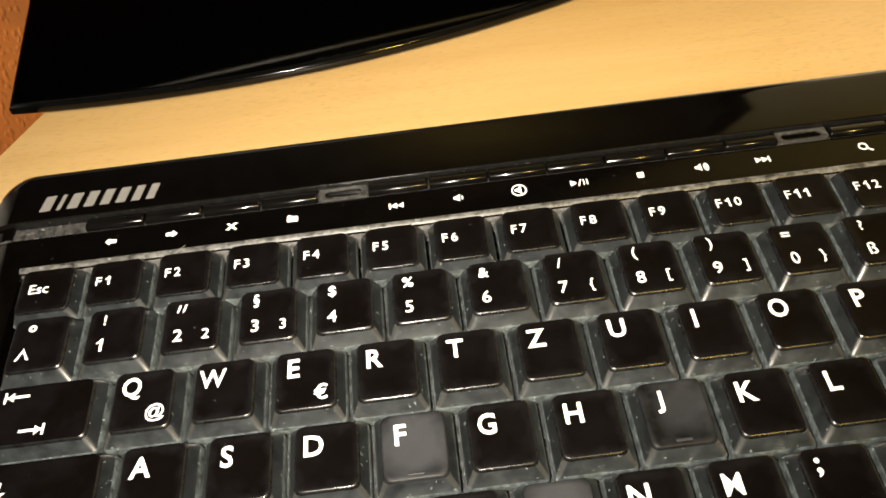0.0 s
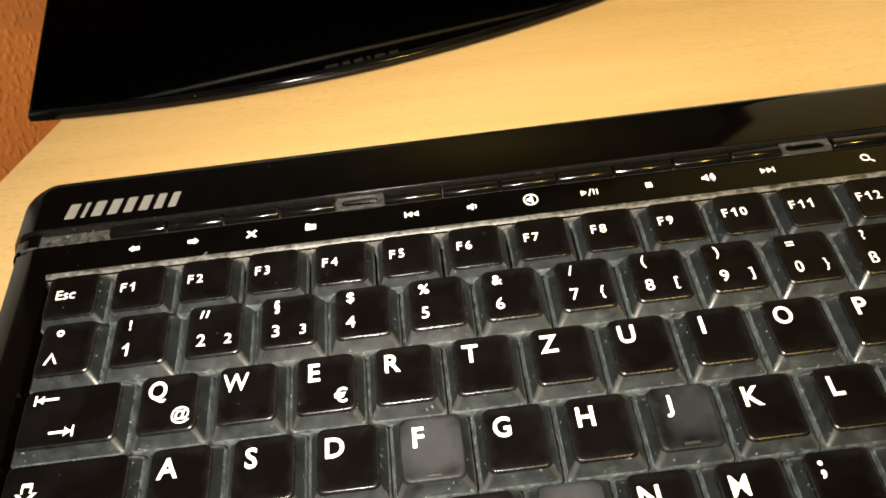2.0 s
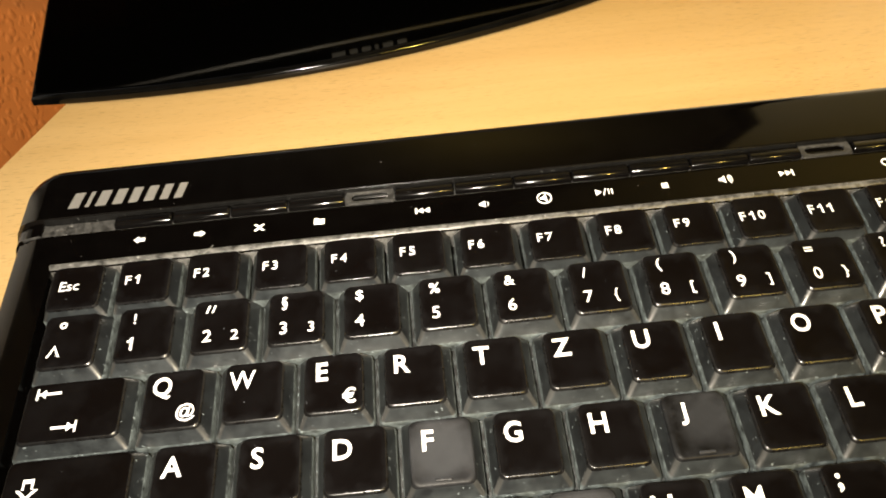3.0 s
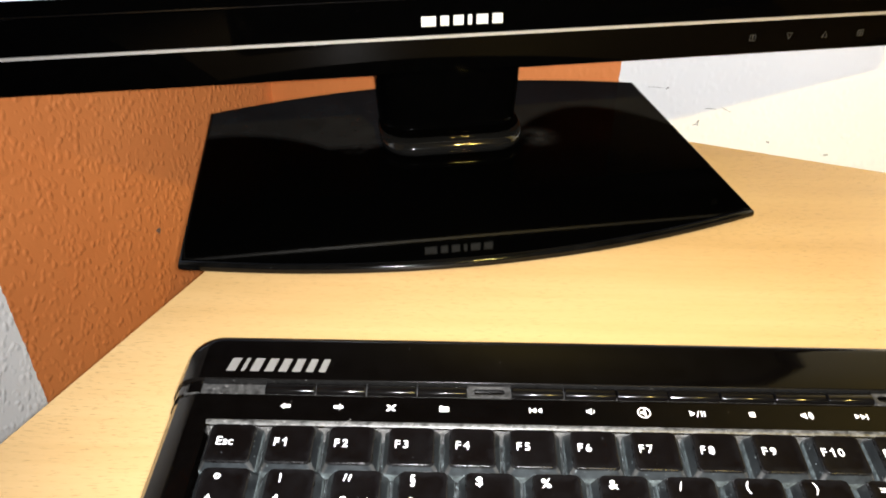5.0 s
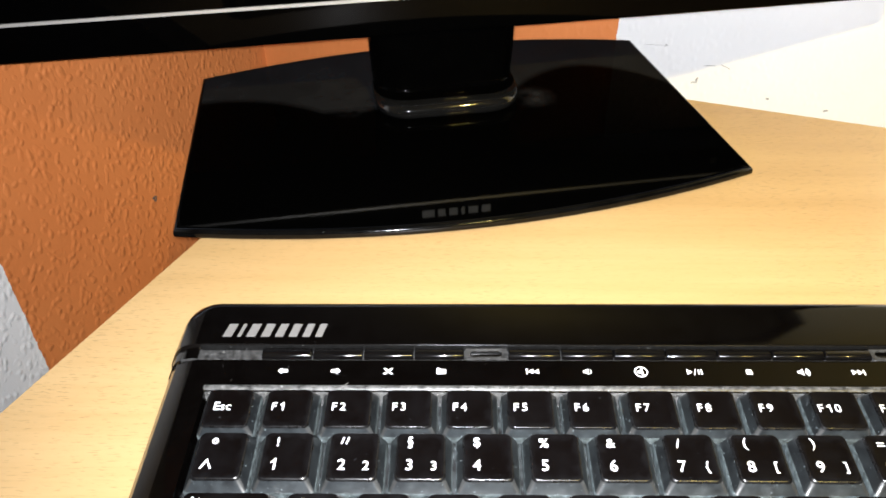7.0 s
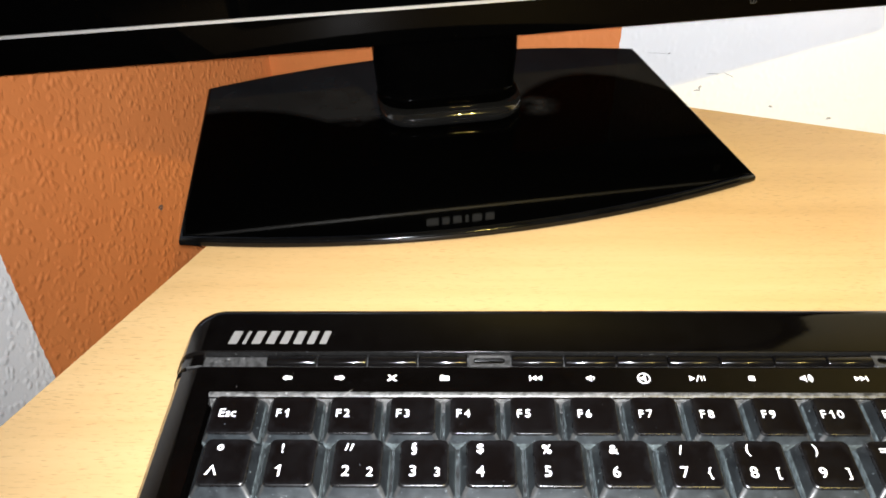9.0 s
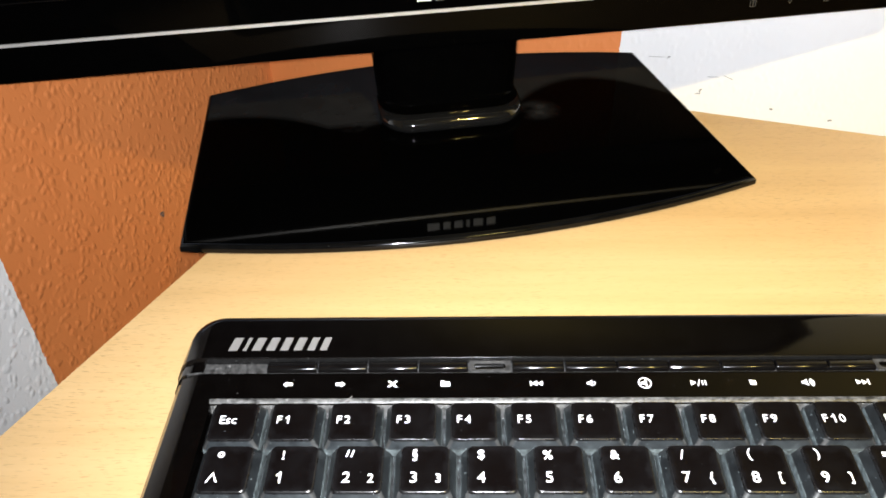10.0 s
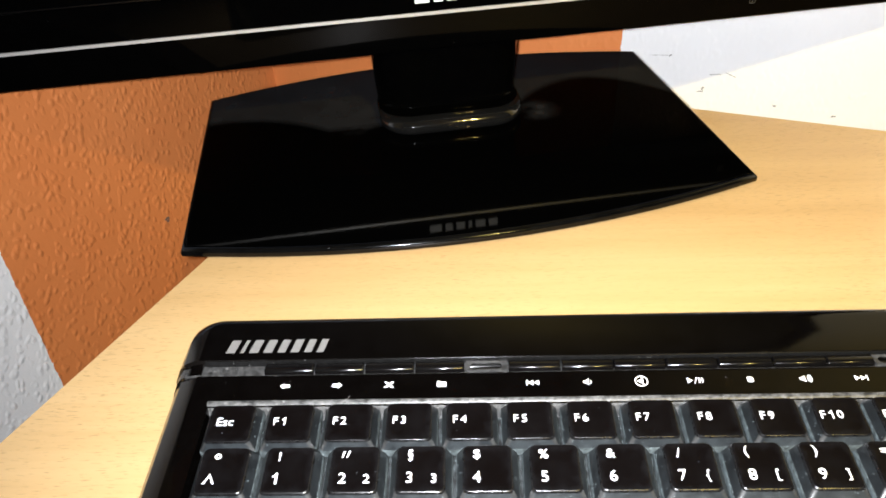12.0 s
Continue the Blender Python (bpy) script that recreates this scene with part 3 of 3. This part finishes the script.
# groove with the slim media keys
bm = bmesh.new()
box(bm, X0 + 0.0005, X1 - 0.001, 0.0381, 0.0440, 0.0120, deck(0.0383) - 0.0002)
part("media_groove", bm, RECESS, keyboard, "dusty groove behind the media keys")


# dust caught along the front edge of the upper panel
bm = bmesh.new()
box(bm, X0 + 0.0062, X1 - 0.0062, 0.0427, 0.0431, 0.0200, deck(0.0430) + 0.0017, bevel=0.0001)
part("panel_lip", bm, STREAK, keyboard, "dusty front lip of the upper panel")


def media_key(x0, x1):
    bm = bmesh.new()
    h = deck(0.041)
    prof = [(0.0386, -0.0030), (0.0386, 0.0007), (0.0388, 0.0012), (0.0393, 0.0015), (0.0404, 0.0016), (0.0416, 0.0015), (0.0421, 0.0012), (0.0423, -0.0030)]
    rows = [[bm.verts.new((x, y, h + (dz - 0.0004 if e else dz))) for y, dz in prof] for x, e in ((x0, 1), (x0 + 0.0004, 0), (x1 - 0.0004, 0), (x1, 1))]
    for a, b in zip(rows, rows[1:]):
        for k in range(len(prof) - 1):
            bm.faces.new((a[k], a[k + 1], b[k + 1], b[k]))
    bm.faces.new(rows[0])
    bm.faces.new(rows[-1])
    bmesh.ops.recalc_face_normals(bm, faces=bm.faces)
    return part("media_key", bm, MEDIA, keyboard, "slim glossy black media key", smooth=True)


for a, b in ((0.0141, 0.0300), (0.0305, 0.0462), (0.0467, 0.0624), (0.0628, 0.0784), (0.0925, 0.1089), (0.1093, 0.1255), (0.1258, 0.1418), (0.1421, 0.1579),
             (0.1583, 0.1749), (0.1753, 0.1914), (0.1917, 0.2060), (0.2208, 0.2366), (0.2370, 0.2528)):
    media_key(a, b)


def indicator(x0, x1, frame_mat):
    """A small sunken window with a dusty rim round a dark middle."""
    h = deck(0.041) + 0.0006
    bm = bmesh.new()
    o = rounded(x0, x1, 0.0385, 0.0429, 0.0005, 3)
    i = rounded(x0 + 0.0014, x1 - 0.0016, 0.0393, 0.0421, 0.0013, 3)
    rings(bm, [[(x, y, h - 0.003) for x, y in o], [(x, y, h) for x, y in o], [(x, y, h - 0.0002) for x, y in i], [(x, y, h - 0.0007) for x, y in i]], mats=[0, 0, 0, 1])
    return part("indicator_window", bm, [frame_mat, GLOSS], keyboard, "small recessed indicator window with a dusty rim")


indicator(0.0789, 0.0921, RECESS)
indicator(0.2064, 0.2204, RECESS)
bm = bmesh.new()
box(bm, X0 + 0.0059, 0.0137, 0.0388, 0.0428, 0.02, deck(0.041) - 0.0008, bevel=0.0004)
part("blank_cover", bm, STREAK, keyboard, "dusty blank cover beside the media keys")

# the body's side carried on beside the groove
bm = bmesh.new()
prof = [(0.0068, None), (0.0070, 0.0185), (0.0054, 0.0098), (0.0030, 0.0046), (0.0010, 0.0020), (-0.0016, 0.0009), (-0.0052, 0.0003), (-0.0058, 0.0006), (-0.0058, 0.006)]
rows = [[bm.verts.new((X0 - out, y, 0.004 if drop is None else deck(y) + 0.0009 - drop)) for out, drop in prof] for y in (0.03845, 0.0390, 0.0424, 0.04295)]
for a, b in zip(rows, rows[1:]):
    for k in range(len(prof) - 1):
        bm.faces.new((a[k], a[k + 1], b[k + 1], b[k])).material_index = int(k < 5)
part("side_cheek", bm, [PANEL, FLANK], keyboard, smooth=True)

block_logo("brand_block", 0.0002, 0.0325, -0.0028, 0.0028, (1.25, 0.5, 1.25, 1.2, 1.1, 1.15, 1.0, 0.95), 0.22, SILVERINK, keyboard,
           Matrix.Translation((0, 0.0487, deck(0.0487) + 0.00222)) @ pose(0, 0, 0, math.degrees(math.atan(TILT)), 0, 0))

SLOPE = math.degrees(math.atan(TILT))
CAPS = {}


def key_mesh(w, d, height, top_w, top_d, top_dy, tops):
    """A key cap: base w x d, its smaller dished top shifted back by top_dy; the base's middle at the origin."""
    bm = bmesh.new()
    loops = []
    for s, drop, r in ((0.0, height, 0.0005), (0.0, 0.0038, 0.0009), (0.11, 0.0034, 0.0012), (0.84, 0.00070, 0.0016), (0.89, 0.00040, 0.0017), (0.94, 0.00018, 0.0018), (1.0, 0.00005, 0.0018), (1.08, 0.0, 0.0014), (1.5, 0.00008, 0.0011), (2.5, 0.00028, 0.0009)):
        z = 1 - drop / height
        hw, hd = (w + (top_w - w) * s) / 2, (d + (top_d - d) * s) / 2
        cy = top_dy * min(s, 1.0)
        pts = rounded(-hw, hw, cy - hd, cy + hd, r, 4)
        loops.append([(x, y, height * z) for x, y in pts])
    rings(bm, loops, mats=[3, 3, 0, 2, 2, 2, 2, 1, 1, 1])
    bm.normal_update()
    for f in bm.faces:
        n = f.normal
        # front corners take the painted glint, front slopes the paler lit tone
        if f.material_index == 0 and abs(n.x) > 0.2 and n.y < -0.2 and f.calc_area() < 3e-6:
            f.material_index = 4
        elif f.material_index == 0 and n.y < -0.3:
            f.material_index = 5
    me = bpy.data.meshes.new("key")
    bm.normal_update()
    bm.to_mesh(me)
    bm.free()
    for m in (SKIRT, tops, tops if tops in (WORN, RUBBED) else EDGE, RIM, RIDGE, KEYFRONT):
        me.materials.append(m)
    for p in me.polygons:
        p.use_smooth = True
    me.set_sharp_from_angle(angle=radians(50))
    return me


def key(x0, x1, yc, top, depth=0.0188, fkey=False, worn=None, lean=0.0):
    """One key in the cell x0..x1 whose top face lies at the height `top`; returns it with the pose of its top."""
    w = x1 - x0 - 0.0011
    mats = worn or (KEYTOP if w < 0.02 else KEYTOP_WIDE)
    kind = (round(w, 5), depth, fkey, mats.name)
    height = 0.0062 if fkey else 0.0070
    if kind not in CAPS:
        if fkey:
            CAPS[kind] = key_mesh(w, depth, height, w - 0.0036, depth - 0.0024, 0.0002, mats)
        else:
            CAPS[kind] = key_mesh(w, depth, height, w - 0.0043, depth - 0.0038, 0.00085, mats)
    ob = new("key", CAPS[kind])
    ob.parent = keyboard
    yc -= 0.0002 if fkey else 0.00085
    m = Matrix.Translation(((x0 + x1) / 2, yc, top)) @ pose(0, 0, 0, SLOPE + lean, 0, 0)
    ob.matrix_local = m @ Matrix.Translation((0, 0, -height))
    return ob, height, (x0 + x1) / 2, yc


def legend(made, text, x, y, size, bold=0.018, wide=1.0, slant=0.0):
    """Print at (x, y) of the keyboard on a key's top."""
    ob, height, xc, yc = made
    return lettering("legend", text, size, Matrix.Translation((x - xc, y - yc, height * 0.992)), LEGEND, ob, bold, slant, wide)


def drawn(made, shapes, x, y, scale=1.0):
    ob, height, xc, yc = made
    bm = bmesh.new()
    for s in shapes:
        flat(bm, [(a * scale, b * scale) for a, b in s], Matrix.Translation((x - xc, y - yc, height * 0.995)), 0.00008)
    return part("legend", bm, LEGEND, ob)


ONE = [[(0.0, -1), (0.34, -1), (0.34, 1), (0.0, 1)], [(0.0, 0.36), (0.0, 0.70), (-0.5, 0.50), (-0.5, 0.20)], [(0.0, 0.62), (0.06, 0.62), (0.06, 1.0), (0.0, 1.0), (-0.14, 0.66)]]

ROW_F, ROW_N, ROW_Q, ROW_A, ROW_Y = 0.0177, 0.0029, -0.0165, -0.0360, -0.0555
TOP_F, TOP_N, TOP_Q, TOP_A, TOP_Y = 0.0351, 0.0320, 0.0305, 0.0290, 0.0277
FP = 0.01794
for k in range(13):
    xc = 0.0082 + k * FP
    made = key(xc - FP / 2, xc + FP / 2, ROW_F, TOP_F, 0.0156, True)
    if k == 0:
        legend(made, "Esc", xc - 0.0016, 0.0182, 0.0042, 0.004)
        continue
    text = f"F{k}"
    x = xc - (0.0029 if k < 10 else 0.0024) - 0.00122 * (len(text) - 1)
    for c in text:
        if c == "1":
            drawn(made, ONE, x, 0.0182, 0.00142)
        else:
            legend(made, c, x, 0.0182, 0.0039, 0.006, 1.0)
        x += 0.00244

NUMBERS = (("°", "^", ""), ("!", "1", ""), ('"', "2", "2"), ("§", "3", "3"), ("$", "4", ""), ("%", "5", ""), ("&", "6", ""), ("/", "7", "{"), ("(", "8", "["), (")", "9", "]"), ("=", "0", "}"), ("?", "ß", "\\"), ("`", "´", ""))
for k, (up, low, alt) in enumerate(NUMBERS):
    x = k * U
    made = key(x + SHIFT, x + U + SHIFT, ROW_N, TOP_N)
    if up == '"':
        drawn(made, [[(-0.9, -1), (-0.5, -1), (0.1, 1), (-0.4, 1)], [(0.4, -1), (0.8, -1), (1.4, 1), (0.9, 1)]], x + 0.0058, 0.0078, 0.0011)
    elif up == "°":
        ringo = [(math.cos(radians(a)), math.sin(radians(a))) for a in range(0, 360, 30)]
        drawn(made, [[ringo[j], ringo[(j + 1) % 12], tuple(0.45 * c for c in ringo[(j + 1) % 12]), tuple(0.45 * c for c in ringo[j])] for j in range(12)], x + 0.0066, 0.0075, 0.0010)
    else:
        legend(made, up, x + 0.0058, 0.0073, 0.0042 if up not in "()/" else 0.0042, 0.012)
    if low == "^":
        drawn(made, [[(-1.1, -1), (-0.7, -1), (0.0, 0.5), (0.0, 1.1)], [(0.0, 1.1), (0.0, 0.5), (0.7, -1), (1.1, -1)]], x + 0.0056, 0.0, 0.0016)
    elif low == "1":
        drawn(made, ONE, x + 0.0056, 0.0, 0.0018)
    else:
        legend(made, low, x + 0.0057, 0.0, 0.0049, 0.008, 0.9 if low == "0" else 1.0)
    if alt:
        legend(made, alt, x + 0.0126, -0.0003, 0.0041 if alt in "23" else 0.0040, 0.008)

ARROW_L = [[(-3, -0.35), (-3, 0.35), (3, 0.35), (3, -0.35)], [(-2.6, 0), (-0.9, -1.25), (-0.9, 1.25)], [(-3.3, -1.5), (-2.75, -1.5), (-2.75, 1.5), (-3.3, 1.5)]]
made = key(SHIFT, 1.5 * U + SHIFT, ROW_Q, TOP_Q)
drawn(made, ARROW_L, 0.0073, -0.0117, 0.00095)
drawn(made, [[(-a, b) for a, b in s] for s in ARROW_L], 0.0123, -0.0208, 0.00095)
for k, c in enumerate("QWERTZUIOPÜ"):
    x = (1.5 + k) * U
    made = key(x + SHIFT, x + U + SHIFT, ROW_Q, TOP_Q)
    legend(made, c, x + 0.0060 - (0.0007 if c == "I" else 0), -0.0134, 0.0068, 0.010 if c == "W" else 0.020, 0.86 if c in "WQO" else 0.95)
    if c == "Q":
        legend(made, "@", x + 0.0122, -0.0202, 0.0047, 0.010)
    if c == "E":
        legend(made, "€", x + 0.0124, -0.0202, 0.0051, 0.018)
made = key(SHIFT, 1.75 * U + SHIFT, ROW_A, TOP_A)
OUT = [(0, -1.6), (1.6, 0.0), (0.8, 0.0), (0.8, 1.5), (-0.8, 1.5), (-0.8, 0.0), (-1.6, 0.0)]
drawn(made, [[OUT[j], OUT[(j + 1) % 7], tuple(0.62 * c for c in OUT[(j + 1) % 7]), tuple(0.62 * c for c in OUT[j])] for j in range(7)], 0.0074, -0.0352, 0.0016)
for k, c in enumerate("ASDFGHJKLÖ"):
    x = (1.75 + k) * U
    made = key(x + SHIFT, x + U + SHIFT, ROW_A, TOP_A, worn={"F": WORN, "J": RUBBED}.get(c))
    legend(made, c, x + 0.0060, -0.0333, 0.0056 if c == "J" else 0.0068, 0.020, 0.9 if c == "G" else 1.05 if c == "J" else 0.96)
    if c in "FJ":
        bm = bmesh.new()
        box(bm, -0.0018, 0.0018, -0.0060, -0.0053, made[1] - 0.0003, made[1] + 0.00025, bevel=0.0002)
        part("touch_bar", bm, WORN, made[0], "small raised bar on the key")
key(SHIFT, 1.25 * U + SHIFT, ROW_Y, TOP_Y)
for k, c in enumerate("<YXCVBNM;:"):
    x = (1.25 + k) * U
    made = key(x + SHIFT, x + U + SHIFT, ROW_Y, TOP_Y, worn=WORN if c == "B" else None)
    if c in "VNM":
        legend(made, c, x + 0.0060, -0.0532, 0.0068, 0.006 if c == "M" else 0.020, 0.88 if c == "M" else 1.0)
    if c == ";":
        legend(made, ";", x + 0.0050, -0.0520, 0.0062, 0.03)

# ---- icons above the function keys ----
ICON_Y = 0.0338


def icon(x, shapes, scale):
    bm = bmesh.new()
    m = Matrix.Translation((x, ICON_Y, deck(ICON_Y) + 0.00006)) @ pose(0, 0, 0, SLOPE, 0, 0)
    for s in shapes:
        flat(bm, [(a * scale, b * scale) for a, b in s], m)
    return part("icon", bm, LEGEND, keyboard)


def ring(r0, r1, a0=0, a1=360, cx=0.0, cy=0.0, n=16):
    pts = [radians(a0 + (a1 - a0) * k / n) for k in range(n + 1)]
    return [[(cx + r0 * math.cos(a), cy + r0 * math.sin(a)), (cx + r1 * math.cos(a), cy + r1 * math.sin(a)), (cx + r1 * math.cos(b), cy + r1 * math.sin(b)), (cx + r0 * math.cos(b), cy + r0 * math.sin(b))] for a, b in zip(pts, pts[1:])]


SPEAKER = [[(-1.4, -0.5), (-0.7, -0.5), (-0.7, 0.5), (-1.4, 0.5)], [(-0.7, -0.5), (0.4, -1.3), (0.4, 1.3), (-0.7, 0.5)]]
BLOCK_ARROW = [[(-1.6, 0), (-0.3, -1.2), (-0.3, 1.2)], [(-0.3, -0.6), (1.5, -0.6), (1.5, 0.6), (-0.3, 0.6)]]
BACK = [[(-0.1, 0), (1.4, -0.9), (1.4, 0.9)], [(-1.7, 0), (-0.2, -0.9), (-0.2, 0.9)], [(-2.2, -0.9), (-1.75, -0.9), (-1.75, 0.9), (-2.2, 0.9)]]
mirror = lambda shapes: [[(-a, b) for a, b in s] for s in shapes]
icon(0.0216, BLOCK_ARROW, 0.00100)
icon(0.0382, mirror(BLOCK_ARROW), 0.00100)
icon(0.0547, [[(-1.5, -1.0), (-0.8, -1.2), (1.5, 1.0), (0.8, 1.2)], [(-0.8, 1.2), (-1.5, 1.0), (0.8, -1.2), (1.5, -1.0)]], 0.00105)
icon(0.0713, [[(-1.4, -1.0), (1.4, -1.0), (1.4, 0.75), (-1.4, 0.75)], [(-1.4, 0.8), (-0.2, 0.8), (-0.5, 1.2), (-1.2, 1.2)]], 0.00105)
icon(0.1002, BACK, 0.00110)
icon(0.1168, SPEAKER + ring(0.8, 1.1, -50, 50, 0.3, 0, 5), 0.00095)
icon(0.1334, ring(1.65, 2.0) + [[(a * 0.75 - 0.1, b * 0.75) for a, b in s] for s in SPEAKER] + [[(0.3, -1.5), (0.7, -1.5), (0.5, 1.5), (0.15, 1.5)]], 0.00105)
icon(0.1500, [[(-2.3, -1.0), (-0.7, 0), (-2.3, 1.0)], [(-0.5, -1.1), (-0.2, -1.1), (0.6, 1.1), (0.3, 1.1)], [(0.9, -0.9), (1.25, -0.9), (1.25, 0.9), (0.9, 0.9)], [(1.75, -0.9), (2.1, -0.9), (2.1, 0.9), (1.75, 0.9)]], 0.00108)
icon(0.1667, [[(-0.95, -0.95), (0.95, -0.95), (0.95, 0.95), (-0.95, 0.95)]], 0.00098)
icon(0.1834, [[(a - 0.4, b) for a, b in s] for s in SPEAKER] + ring(0.6, 0.85, -55, 55, 0.1, 0, 5) + ring(1.15, 1.4, -55, 55, 0.1, 0, 6) + ring(1.7, 1.95, -55, 55, 0.1, 0, 6), 0.00100)
icon(0.1998, mirror(BACK), 0.00110)
icon(0.2284, ring(0.75, 1.15, 0, 360, -0.5, 0.2) + [[(0.3, -0.3), (0.1, -0.55), (1.3, -1.5), (1.55, -1.15)]], 0.00115)
# a pale hair lying on the ledge
bm = bmesh.new()
m = Matrix.Translation((0.0415, 0.0275, deck(0.0275) + 0.0006)) @ pose(0, 0, 0, 0, 0, 48)
flat(bm, [(-0.0019, -0.00012), (0.0, -0.0002), (0.0019, -0.00008), (0.0019, 0.00008), (0.0, 0.00004), (-0.0019, 0.00012)], m, 0.0001)
tagged(part("lint_thread", bm, SILVERINK), "pale lint thread lying on the keyboard ledge", "lint")
